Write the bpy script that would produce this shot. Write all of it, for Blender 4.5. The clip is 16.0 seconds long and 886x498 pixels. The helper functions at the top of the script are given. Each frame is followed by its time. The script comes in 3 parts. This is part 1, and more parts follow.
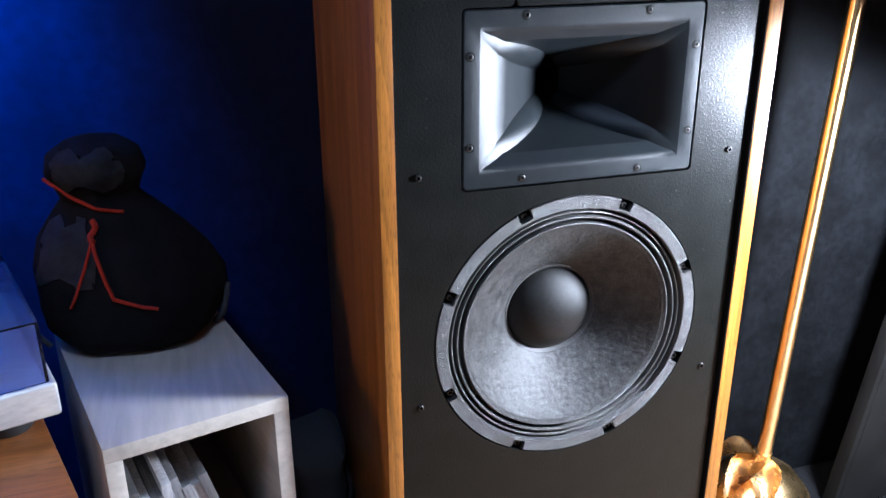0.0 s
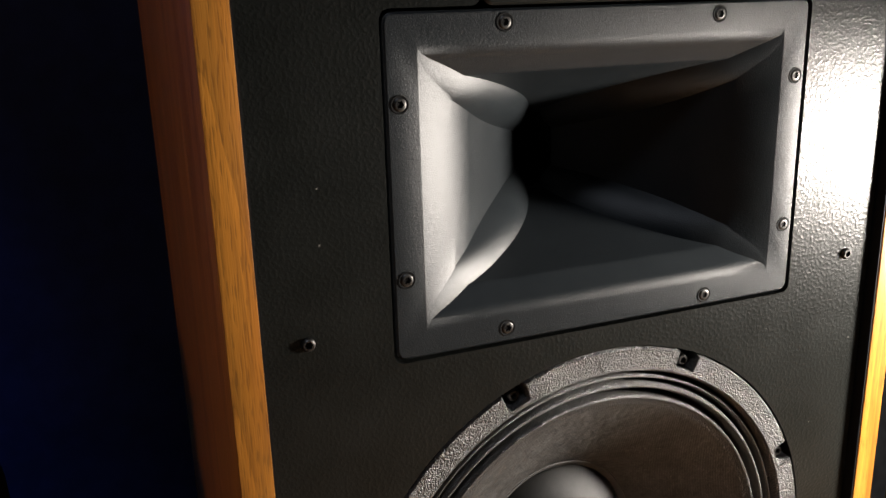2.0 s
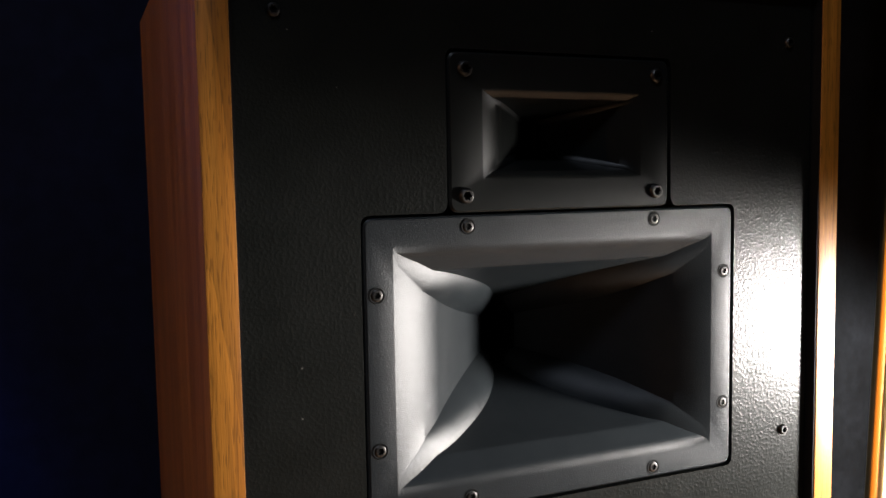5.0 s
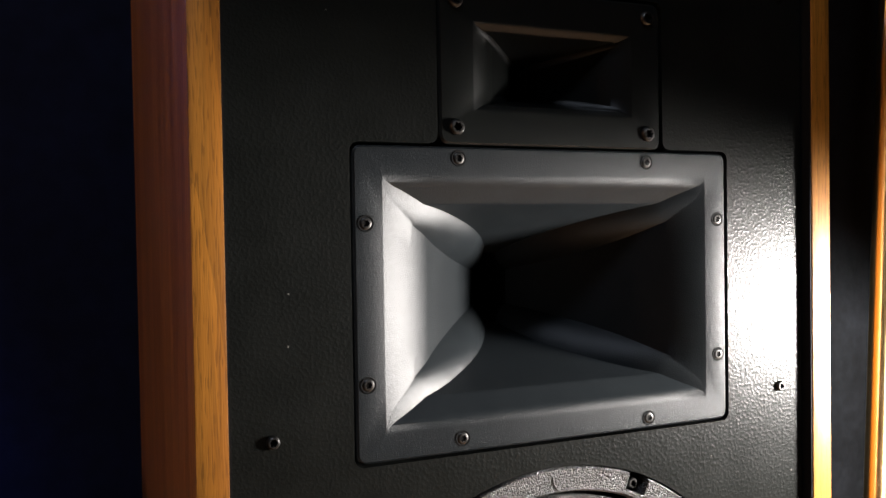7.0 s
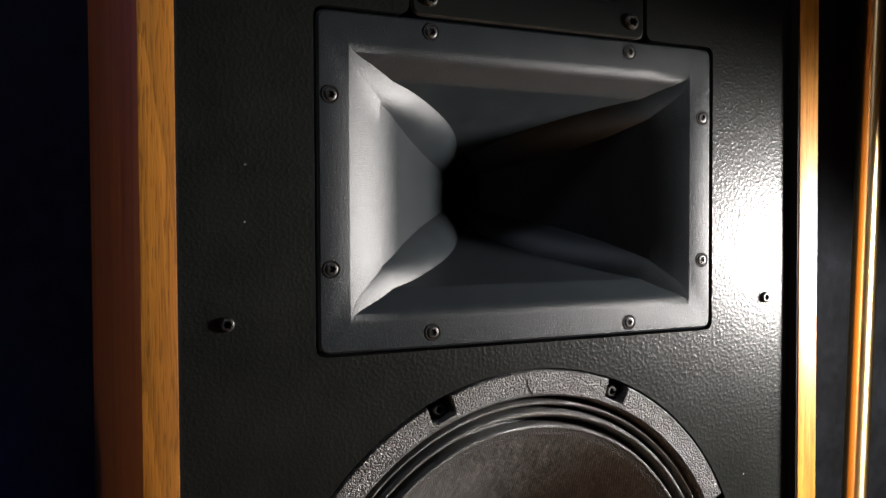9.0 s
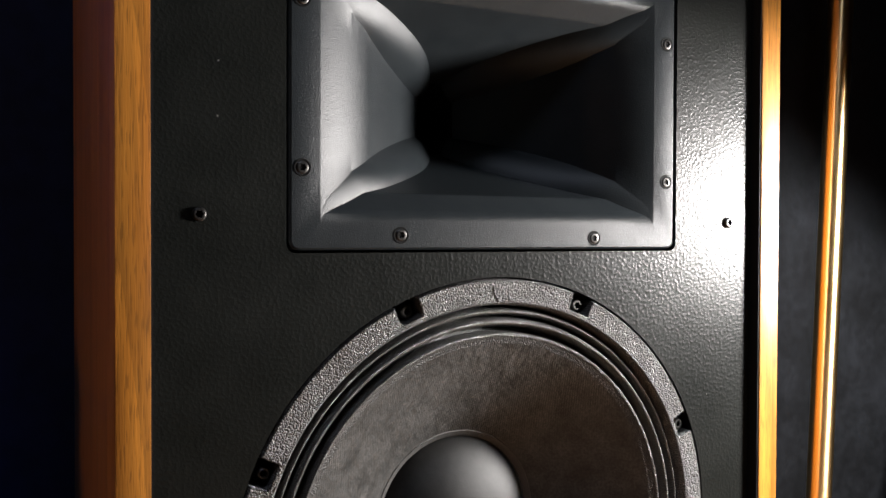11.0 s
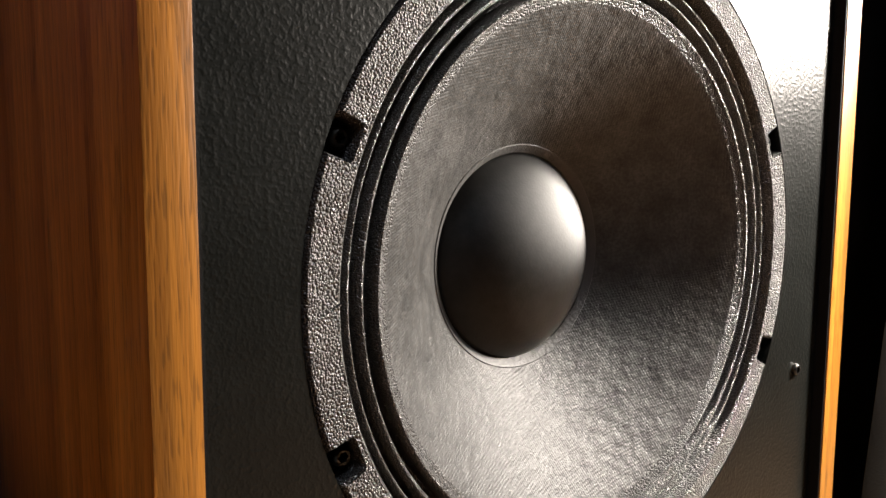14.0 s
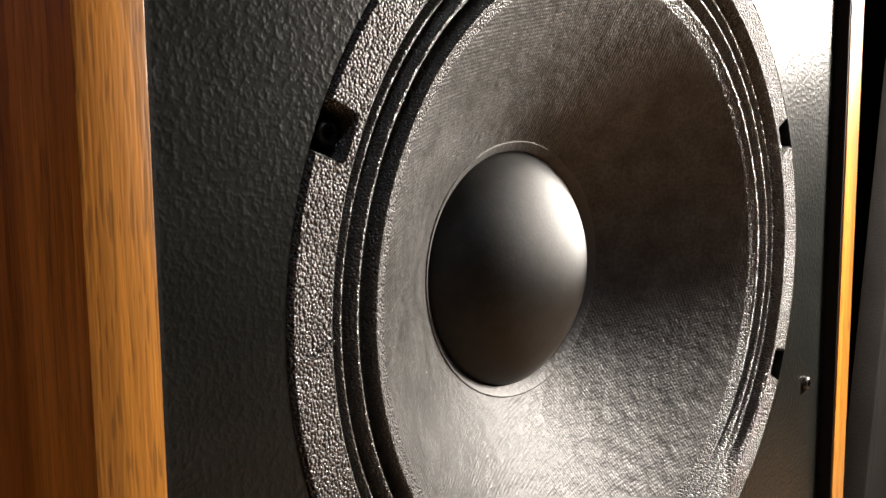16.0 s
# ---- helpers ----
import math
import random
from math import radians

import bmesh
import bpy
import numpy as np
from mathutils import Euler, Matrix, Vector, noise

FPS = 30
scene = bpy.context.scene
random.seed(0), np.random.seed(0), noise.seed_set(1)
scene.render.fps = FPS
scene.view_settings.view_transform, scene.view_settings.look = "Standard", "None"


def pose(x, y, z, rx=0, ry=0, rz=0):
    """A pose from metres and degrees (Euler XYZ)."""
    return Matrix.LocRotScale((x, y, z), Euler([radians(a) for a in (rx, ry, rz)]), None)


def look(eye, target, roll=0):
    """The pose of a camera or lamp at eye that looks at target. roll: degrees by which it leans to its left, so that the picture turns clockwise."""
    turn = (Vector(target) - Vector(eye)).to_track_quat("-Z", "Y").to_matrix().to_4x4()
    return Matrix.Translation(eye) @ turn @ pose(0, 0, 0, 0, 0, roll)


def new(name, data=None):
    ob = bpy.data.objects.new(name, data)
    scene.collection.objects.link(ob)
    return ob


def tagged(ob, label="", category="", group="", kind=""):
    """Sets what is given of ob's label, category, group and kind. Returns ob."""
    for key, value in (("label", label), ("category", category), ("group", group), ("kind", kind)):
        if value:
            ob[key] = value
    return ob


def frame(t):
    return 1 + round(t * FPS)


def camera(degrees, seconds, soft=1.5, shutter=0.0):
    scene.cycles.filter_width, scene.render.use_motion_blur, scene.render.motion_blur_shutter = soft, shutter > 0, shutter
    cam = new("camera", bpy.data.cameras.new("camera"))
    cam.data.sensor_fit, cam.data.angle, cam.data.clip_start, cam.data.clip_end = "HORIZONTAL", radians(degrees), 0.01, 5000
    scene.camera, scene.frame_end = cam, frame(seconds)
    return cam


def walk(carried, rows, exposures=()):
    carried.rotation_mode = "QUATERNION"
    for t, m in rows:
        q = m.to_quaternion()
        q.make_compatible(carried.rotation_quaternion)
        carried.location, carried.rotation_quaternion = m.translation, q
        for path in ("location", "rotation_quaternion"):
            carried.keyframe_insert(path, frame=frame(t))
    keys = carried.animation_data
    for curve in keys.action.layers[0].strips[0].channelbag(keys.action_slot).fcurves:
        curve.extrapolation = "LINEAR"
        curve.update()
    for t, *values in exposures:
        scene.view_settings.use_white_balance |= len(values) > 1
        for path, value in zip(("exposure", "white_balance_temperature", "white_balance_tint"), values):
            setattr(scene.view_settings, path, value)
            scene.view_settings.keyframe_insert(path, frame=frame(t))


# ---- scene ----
cam = camera(54.5, 16.0)
PATH = [
    (0, (-0.381, -0.765, 0.876), (0.166, 1.008, 0.13), -0.3),
    (0.5, (-0.326, -0.572, 0.861), (0.337, 1.15, 0.089), 0.1),
    (1, (-0.28, -0.444, 0.829), (0.392, 1.273, 0.055), -0.8),
    (1.5, (-0.258, -0.393, 0.799), (0.435, 1.339, 0.078), -1.7),
    (2, (-0.253, -0.388, 0.789), (0.462, 1.397, 0.238), -1.7),
    (2.5, (-0.263, -0.38, 0.79), (0.468, 1.417, 0.306), -1.9),
    (3, (-0.267, -0.389, 0.799), (0.483, 1.418, 0.384), -1.5),
    (3.5, (-0.267, -0.401, 0.801), (0.497, 1.414, 0.456), -1.3),
    (4, (-0.269, -0.417, 0.811), (0.504, 1.407, 0.537), -1.1),
    (4.2, (-0.27, -0.427, 0.815), (0.503, 1.401, 0.566), -1.0),
    (6.3, (-0.264, -0.451, 0.767), (0.529, 1.384, 0.695), -1.0),
    (6.5, (-0.264, -0.448, 0.759), (0.526, 1.388, 0.696), -1.0),
    (7, (-0.267, -0.44, 0.739), (0.542, 1.388, 0.694), -0.9),
    (7.5, (-0.267, -0.426, 0.72), (0.561, 1.393, 0.677), -0.9),
    (8, (-0.26, -0.409, 0.701), (0.584, 1.404, 0.657), -0.6),
    (8.5, (-0.256, -0.401, 0.684), (0.607, 1.402, 0.629), -0.4),
    (8.7, (-0.255, -0.405, 0.682), (0.608, 1.399, 0.622), -0.3),
    (10.8, (-0.249, -0.434, 0.626), (0.633, 1.360, 0.618), 0.0),
    (11, (-0.249, -0.433, 0.621), (0.633, 1.361, 0.587), 0.2),
    (11.5, (-0.257, -0.422, 0.59), (0.632, 1.369, 0.529), 0.4),
    (12, (-0.262, -0.396, 0.56), (0.642, 1.383, 0.424), 0.5),
    (12.5, (-0.269, -0.367, 0.537), (0.704, 1.37, 0.344), 0.7),
    (13, (-0.28, -0.333, 0.524), (0.78, 1.348, 0.299), 0.8),
    (13.5, (-0.293, -0.293, 0.511), (0.87, 1.316, 0.273), 0.5),
    (14, (-0.299, -0.249, 0.495), (0.964, 1.284, 0.257), 0.3),
    (14.5, (-0.29, -0.206, 0.492), (1.067, 1.246, 0.273), 0.0),
    (15, (-0.281, -0.193, 0.493), (1.066, 1.267, 0.265), -0.7),
    (15.5, (-0.282, -0.191, 0.491), (1.082, 1.255, 0.268), -0.8),
    (16, (-0.281, -0.19, 0.492), (1.101, 1.237, 0.267), -0.6),
]
EXPOSURES = [(0, 0.95, 4800, 10), (0.5, 0.36, 5700, 10), (1, 0.15, 6900, 10), (1.5, 0.12, 6500, 10), (2.5, 0.05, 6250, 10), (3.5, -0.05, 6000, 10), (4, 0.0, 6000, 10), (6.5, 0.55, 6000, 10), (7, 0.35, 6000, 10), (7.5, 0.15, 5900, 10), (8.5, -0.05, 5950, 10), (10, 0.05, 5950, 10), (11, 0.2, 5900, 10), (11.7, 0.18, 6400, 10), (13, 0.38, 6400, 10), (16, 0.38, 6400, 10)]
walk(cam, [(t, look(eye, target, roll)) for t, eye, target, roll in PATH], EXPOSURES)


# ---- light ----
def lamp(name, kind, m, energy, color, size=0.05, spot=None, blend=1.0):
    d = bpy.data.lights.new(name, kind)
    d.energy, d.color = energy, color
    if kind == "AREA":
        d.shape, d.size = "DISK", size
    else:
        d.shadow_soft_size = size
    if spot:
        d.spot_size, d.spot_blend = radians(spot), blend
    ob = new(name, d)
    ob.matrix_world = m
    return ob


world = bpy.data.worlds.new("room_air")
world.use_nodes = True
scene.world = world
world.node_tree.nodes["Background"].inputs[0].default_value = (0.5, 0.6, 1.0, 1)
world.node_tree.nodes["Background"].inputs[1].default_value = 0.0

lamp("shaded_table_lamp", "SPOT", look((0.465, -0.21, 0.648), (0.465 - 0.81 * 0.5, -0.21 + 0.59 * 0.5, 0.648 - 0.866)), 53, (1.0, 0.90, 0.79), 0.046, 162.5, 0.20)
lamp("warm_side_lamp", "AREA", look((-2.2, -0.14, 1.35), (-0.2, 0.1, 0.6)), 5.2, (1.0, 0.51, 0.25), 0.35)
lamp("cool_ceiling_lamp", "AREA", look((-0.55, -1.10, 2.4), (-0.35, 0.0, 0.4)), 7.0, (0.84, 0.89, 1.0), 0.3)
lamp("blue_led_lamp", "SPOT", look((-0.82, 0.22, 1.36), (-0.78, 0.37, 1.17)), 720, (0.02, 0.19, 1.0), 0.03, 72)


# ---- materials ----
def material(name, color, color2=None, rough=0.5, metal=0.0, var=12.0, stretch=(1, 1, 1), bump=0.0, bump_scale=400.0,
             bump_stretch=(1, 1, 1), rough2=None, specular=0.5, grain=0.0, distance=0.001, random_tone=0.0, swell=0.0, swell_scale=150.0, swell_distance=0.002, weave=0.0, sparse=0.0, dust=0.0, detail=2, satin=0.0, grains=0.0):
    """A surface with two scales of colour, gloss that varies, and fine relief."""
    m = bpy.data.materials.new(name)
    m.use_nodes = True
    n, l = m.node_tree.nodes, m.node_tree.links
    b = n["Principled BSDF"]
    b.inputs["Metallic"].default_value = metal
    b.inputs["Specular IOR Level"].default_value = specular
    tc = n.new("ShaderNodeTexCoord")
    mp = n.new("ShaderNodeMapping")
    mp.inputs["Scale"].default_value = stretch
    l.new(tc.outputs["Object"], mp.inputs["Vector"])
    n1 = n.new("ShaderNodeTexNoise")
    n1.inputs["Scale"].default_value, n1.inputs["Detail"].default_value = var, 5
    n1.inputs["Roughness"].default_value = 0.62
    l.new(mp.outputs[0], n1.inputs["Vector"])
    ramp = n.new("ShaderNodeValToRGB")
    ramp.color_ramp.elements[0].position, ramp.color_ramp.elements[1].position = 0.32, 0.68
    ramp.color_ramp.elements[0].color = (*color, 1)
    ramp.color_ramp.elements[1].color = (*(color2 or [c * 1.25 for c in color]), 1)
    l.new(n1.outputs["Fac"], ramp.inputs["Fac"])
    tone = ramp.outputs["Color"]
    if grain:
        g = n.new("ShaderNodeTexNoise")
        g.inputs["Scale"].default_value, g.inputs["Detail"].default_value = var * 9, 3
        l.new(mp.outputs[0], g.inputs["Vector"])
        r2 = n.new("ShaderNodeMapRange")
        r2.inputs["From Min"].default_value, r2.inputs["From Max"].default_value = 0.35, 0.65
        r2.inputs["To Min"].default_value, r2.inputs["To Max"].default_value = 1 - grain, 1 + grain * 0.5
        l.new(g.outputs["Fac"], r2.inputs["Value"])
        mx = n.new("ShaderNodeVectorMath")
        mx.operation = "SCALE"
        l.new(tone, mx.inputs[0])
        l.new(r2.outputs[0], mx.inputs["Scale"])
        tone = mx.outputs[0]
    if random_tone:
        info = n.new("ShaderNodeObjectInfo")
        hs = n.new("ShaderNodeHueSaturation")
        mr = n.new("ShaderNodeMapRange")
        mr.inputs["To Min"].default_value, mr.inputs["To Max"].default_value = 1 - random_tone, 1 + random_tone
        l.new(info.outputs["Random"], mr.inputs["Value"])
        l.new(mr.outputs[0], hs.inputs["Value"])
        l.new(tone, hs.inputs["Color"])
        tone = hs.outputs["Color"]
    if dust:
        vo = n.new("ShaderNodeTexVoronoi")
        vo.inputs["Scale"].default_value = 75
        l.new(tc.outputs["Object"], vo.inputs["Vector"])
        pick, near, both, mixed = n.new("ShaderNodeSeparateColor"), n.new("ShaderNodeMath"), n.new("ShaderNodeMath"), n.new("ShaderNodeMix")
        l.new(vo.outputs["Color"], pick.inputs[0])
        size = n.new("ShaderNodeMath")
        size.operation = "MULTIPLY"
        size.inputs[1].default_value = dust
        l.new(pick.outputs[0], size.inputs[0])
        near.operation, both.operation = "LESS_THAN", "MULTIPLY"
        l.new(vo.outputs["Distance"], near.inputs[0])
        l.new(size.outputs[0], near.inputs[1])
        l.new(near.outputs[0], both.inputs[0])
        l.new(pick.outputs[1], both.inputs[1])
        mixed.data_type = "RGBA"
        l.new(both.outputs[0], mixed.inputs["Factor"])
        l.new(tone, mixed.inputs["A"])
        mixed.inputs["B"].default_value = (0.16, 0.155, 0.14, 1)
        tone = mixed.outputs["Result"]
    l.new(tone, b.inputs["Base Color"])
    rr = n.new("ShaderNodeMapRange")
    rr.inputs["To Min"].default_value = rough * 0.9
    rr.inputs["To Max"].default_value = rough2 if rough2 is not None else min(1.0, rough * 1.12)
    l.new(n1.outputs["Fac"], rr.inputs["Value"])
    l.new(rr.outputs[0], b.inputs["Roughness"])
    if bump:
        mp2 = n.new("ShaderNodeMapping")
        mp2.inputs["Scale"].default_value = bump_stretch
        l.new(tc.outputs["Object"], mp2.inputs["Vector"])
        n2 = n.new("ShaderNodeTexNoise")
        n2.inputs["Scale"].default_value, n2.inputs["Detail"].default_value = bump_scale, detail
        l.new(mp2.outputs[0], n2.inputs["Vector"])
        bp = n.new("ShaderNodeBump")
        bp.inputs["Strength"].default_value, bp.inputs["Distance"].default_value = bump, distance
        height = n2.outputs["Fac"]
        if grains:
            # rounded grains packed side by side, uneven in height
            vg, sq, sm = n.new("ShaderNodeTexVoronoi"), n.new("ShaderNodeMath"), n.new("ShaderNodeMath")
            vg.inputs["Scale"].default_value = grains
            l.new(mp2.outputs[0], vg.inputs["Vector"])
            sq.operation, sm.operation = "MULTIPLY", "MULTIPLY_ADD"
            l.new(vg.outputs["Distance"], sq.inputs[0])
            l.new(vg.outputs["Distance"], sq.inputs[1])
            l.new(sq.outputs[0], sm.inputs[0])
            sm.inputs[1].default_value = -1.6
            l.new(height, sm.inputs[2])
            height = sm.outputs[0]
        if sparse:
            sp = n.new("ShaderNodeMapRange")
            sp.inputs["From Min"].default_value, sp.inputs["From Max"].default_value = sparse, sparse + 0.34
            l.new(height, sp.inputs["Value"])
            height = sp.outputs[0]
        if weave:
            for turn in (12, 102):
                mw, wv, ad = n.new("ShaderNodeMapping"), n.new("ShaderNodeTexWave"), n.new("ShaderNodeMath")
                mw.inputs["Rotation"].default_value = (0, radians(turn), 0)
                l.new(tc.outputs["Object"], mw.inputs["Vector"])
                wv.inputs["Scale"].default_value, wv.inputs["Distortion"].default_value, wv.inputs["Detail"].default_value = 240, 0.7, 1
                l.new(mw.outputs[0], wv.inputs["Vector"])
                ad.operation = "MULTIPLY_ADD"
                ad.inputs[1].default_value = weave
                l.new(wv.outputs["Fac"], ad.inputs[0])
                l.new(height, ad.inputs[2])
                height = ad.outputs[0]
        l.new(height, bp.inputs["Height"])
        if swell:
            n3 = n.new("ShaderNodeTexNoise")
            n3.inputs["Scale"].default_value, n3.inputs["Detail"].default_value = swell_scale, 1
            l.new(tc.outputs["Object"], n3.inputs["Vector"])
            b3 = n.new("ShaderNodeBump")
            b3.inputs["Strength"].default_value, b3.inputs["Distance"].default_value = swell, swell_distance
            l.new(n3.outputs["Fac"], b3.inputs["Height"])
            l.new(b3.outputs[0], bp.inputs["Normal"])
        l.new(bp.outputs[0], b.inputs["Normal"])
        if satin:
            # moulded or sprayed satin: a wide even gloss over a dark body
            body, gloss, edge, mix = n.new("ShaderNodeBsdfDiffuse"), n.new("ShaderNodeBsdfGlossy"), n.new("ShaderNodeFresnel"), n.new("ShaderNodeMixShader")
            gloss.distribution = "BECKMANN"
            gloss.inputs["Roughness"].default_value, edge.inputs["IOR"].default_value = satin, 1.0 + specular
            l.new(tone, body.inputs["Color"])
            for node in (body, gloss, edge):
                l.new(bp.outputs[0], node.inputs["Normal"])
            l.new(edge.outputs[0], mix.inputs[0])
            l.new(body.outputs[0], mix.inputs[1])
            l.new(gloss.outputs[0], mix.inputs[2])
            l.new(mix.outputs[0], n["Material Output"].inputs["Surface"])
    return m


def wood_material(name, dark, light, along="z", rough=0.38, rings=42.0):
    """Straight-grained veneer: wavy growth lines, pores drawn out along the grain, satin lacquer."""
    m = bpy.data.materials.new(name)
    m.use_nodes = True
    n, l = m.node_tree.nodes, m.node_tree.links
    b = n["Principled BSDF"]
    tc, mp = n.new("ShaderNodeTexCoord"), n.new("ShaderNodeMapping")
    long = {"x": (0.05, 1, 1), "y": (1, 0.05, 1), "z": (1, 1, 0.07)}[along]
    mp.inputs["Scale"].default_value = long
    l.new(tc.outputs["Object"], mp.inputs["Vector"])
    broad = n.new("ShaderNodeTexNoise")
    broad.inputs["Scale"].default_value, broad.inputs["Detail"].default_value, broad.inputs["Distortion"].default_value = rings, 3, 0.7
    l.new(mp.outputs[0], broad.inputs["Vector"])
    ramp = n.new("ShaderNodeValToRGB")
    e = ramp.color_ramp.elements
    e[0].position, e[0].color = 0.32, (*dark, 1)
    e[1].position, e[1].color = 0.68, (*light, 1)
    l.new(broad.outputs["Fac"], ramp.inputs["Fac"])
    mp2 = n.new("ShaderNodeMapping")
    mp2.inputs["Scale"].default_value = long
    l.new(tc.outputs["Object"], mp2.inputs["Vector"])
    pores = n.new("ShaderNodeTexNoise")
    pores.inputs["Scale"].default_value, pores.inputs["Detail"].default_value = 1000, 1
    l.new(mp2.outputs[0], pores.inputs["Vector"])
    pr = n.new("ShaderNodeMapRange")
    pr.inputs["From Min"].default_value, pr.inputs["From Max"].default_value = 0.36, 0.43
    pr.inputs["To Min"].default_value, pr.inputs["To Max"].default_value = 0.62, 1.0
    l.new(pores.outputs["Fac"], pr.inputs["Value"])
    mx = n.new("ShaderNodeVectorMath")
    mx.operation = "SCALE"
    l.new(ramp.outputs[0], mx.inputs[0])
    l.new(pr.outputs[0], mx.inputs["Scale"])
    lines = n.new("ShaderNodeTexNoise")
    lines.inputs["Scale"].default_value, lines.inputs["Detail"].default_value, lines.inputs["Distortion"].default_value = rings * 7.0, 2, 1.3
    mp3 = n.new("ShaderNodeMapping")
    mp3.inputs["Rotation"].default_value = (radians(3), radians(4), 0)
    mp3.inputs["Scale"].default_value = [0.4 * v if v < 1 else v for v in long]
    l.new(tc.outputs["Object"], mp3.inputs["Vector"])
    l.new(mp3.outputs[0], lines.inputs["Vector"])
    lr = n.new("ShaderNodeMapRange")
    lr.inputs["From Min"].default_value, lr.inputs["From Max"].default_value = 0.38, 0.56
    lr.inputs["To Min"].default_value, lr.inputs["To Max"].default_value = 0.82, 1.05
    l.new(lines.outputs["Fac"], lr.inputs["Value"])
    mx2 = n.new("ShaderNodeVectorMath")
    mx2.operation = "SCALE"
    l.new(mx.outputs[0], mx2.inputs[0])
    l.new(lr.outputs[0], mx2.inputs["Scale"])
    # arched growth rings
    mp4, arch, ar, mx3 = n.new("ShaderNodeMapping"), n.new("ShaderNodeTexWave"), n.new("ShaderNodeMapRange"), n.new("ShaderNodeVectorMath")
    mp4.inputs["Location"].default_value = (0.21, 0.02, -0.016)
    mp4.inputs["Scale"].default_value = [0.75 * v if v < 1 else v for v in long]
    l.new(tc.outputs["Object"], mp4.inputs["Vector"])
    arch.wave_type, arch.rings_direction, arch.wave_profile = "RINGS", "SPHERICAL", "SAW"
    arch.inputs["Scale"].default_value, arch.inputs["Distortion"].default_value = 46, 7.0
    arch.inputs["Detail"].default_value, arch.inputs["Detail Scale"].default_value = 2, 0.6
    l.new(mp4.outputs[0], arch.inputs["Vector"])
    ar.inputs["To Min"].default_value, ar.inputs["To Max"].default_value = 0.74, 1.07
    l.new(arch.outputs["Fac"], ar.inputs["Value"])
    mx3.operation = "SCALE"
    l.new(mx2.outputs[0], mx3.inputs[0])
    l.new(ar.outputs[0], mx3.inputs["Scale"])
    l.new(mx3.outputs[0], b.inputs["Base Color"])
    b.inputs["Roughness"].default_value = rough
    b.inputs["Coat Weight"].default_value, b.inputs["Coat Roughness"].default_value = 0.35, 0.30
    b.inputs["Specular IOR Level"].default_value = 0.45
    bp = n.new("ShaderNodeBump")
    bp.inputs["Strength"].default_value, bp.inputs["Distance"].default_value = 0.22, 0.0006
    l.new(pores.outputs["Fac"], bp.inputs["Height"])
    l.new(bp.outputs[0], b.inputs["Normal"])
    return m


M_WOOD = wood_material("lacquered_cherry_veneer", (0.25, 0.090, 0.008), (0.445, 0.184, 0.023), rough=0.36)
M_CAB = wood_material("brown_cabinet_wood", (0.15, 0.05, 0.012), (0.25, 0.095, 0.024), along="x", rings=40)
M_BAFFLE = material("textured_black_paint", (0.0050, 0.0056, 0.0050), (0.0076, 0.0083, 0.0075), rough=0.31, var=30, bump=0.15, bump_scale=500, distance=0.0010, sparse=0.44, detail=1, specular=0.21, swell=0.065, swell_scale=280, swell_distance=0.0016, dust=0.04)
M_RECESS = material("black_edge_paint", (0.005, 0.005, 0.005), rough=0.7, var=40, bump=0.2, bump_scale=600, specular=0.12)
M_HORN = material("satin_black_moulded_plastic", (0.0120, 0.0142, 0.0158), (0.0158, 0.0184, 0.0202), var=60, bump=0.32, bump_scale=1450, distance=0.0006, specular=0.375, dust=0.025, satin=0.435)
M_TWEET = material("fine_black_plastic", (0.0075, 0.0082, 0.0078), var=60, bump=0.15, bump_scale=1500, distance=0.0004, specular=0.38, satin=0.43)
# near-black that puts the shade of hollows into the colour
M_HOLLOW_SHADE = material("hollow_shade_black", (0.004, 0.004, 0.004), rough=0.8, specular=0.1)
M_FRAME = material("crackle_powder_coat", (0.030, 0.0296, 0.029), (0.066, 0.065, 0.064), rough=0.29, var=300, bump=0.8, bump_scale=600, distance=0.0010, grains=1050, specular=0.75)
M_SURR = material("doped_cloth_surround", (0.028, 0.0275, 0.026), (0.058, 0.057, 0.054), rough=0.30, var=200, bump=0.65, bump_scale=600, distance=0.0008, grains=1200, specular=0.6)
M_EDGE = material("speckled_cone_edge", (0.024, 0.0237, 0.023), (0.046, 0.0455, 0.044), rough=0.38, var=260, bump=0.6, bump_scale=600, distance=0.0008, grains=1150, specular=0.35)
M_CONE = material("pressed_paper_cone", (0.024, 0.024, 0.023), (0.062, 0.061, 0.059), rough=0.46, var=70, bump=0.6, bump_scale=900, distance=0.0006, grain=0.35, swell=0.36, swell_scale=170, weave=0.17, specular=0.34)
M_CAP = material("coated_dust_cap", (0.012, 0.0118, 0.0115), (0.019, 0.0187, 0.0182), var=200, bump=0.15, bump_scale=800, distance=0.0004, specular=0.36, satin=0.57)
M_GLUE = material("glue_ring", (0.045, 0.044, 0.043), rough=0.55, var=200, bump=0.5, bump_scale=500)
M_STEEL = material("black_oxide_steel", (0.040, 0.039, 0.038), (0.075, 0.073, 0.070), rough=0.42, metal=1.0, var=400)
M_BRASS = material("polished_brass", (0.83, 0.58, 0.25), (0.88, 0.64, 0.32), rough=0.26, metal=1.0, var=40, rough2=0.32)
M_POLE = material("drawn_brass_tube", (0.83, 0.58, 0.25), (0.88, 0.64, 0.32), rough=0.30, metal=1.0, var=40, rough2=0.34)
brass, along = M_POLE.node_tree.nodes["Principled BSDF"], M_POLE.node_tree.nodes.new("ShaderNodeTangent")
along.direction_type, along.axis = "RADIAL", "Z"
brass.inputs["Anisotropic"].default_value, brass.inputs["Anisotropic Rotation"].default_value = 0.85, 0.25
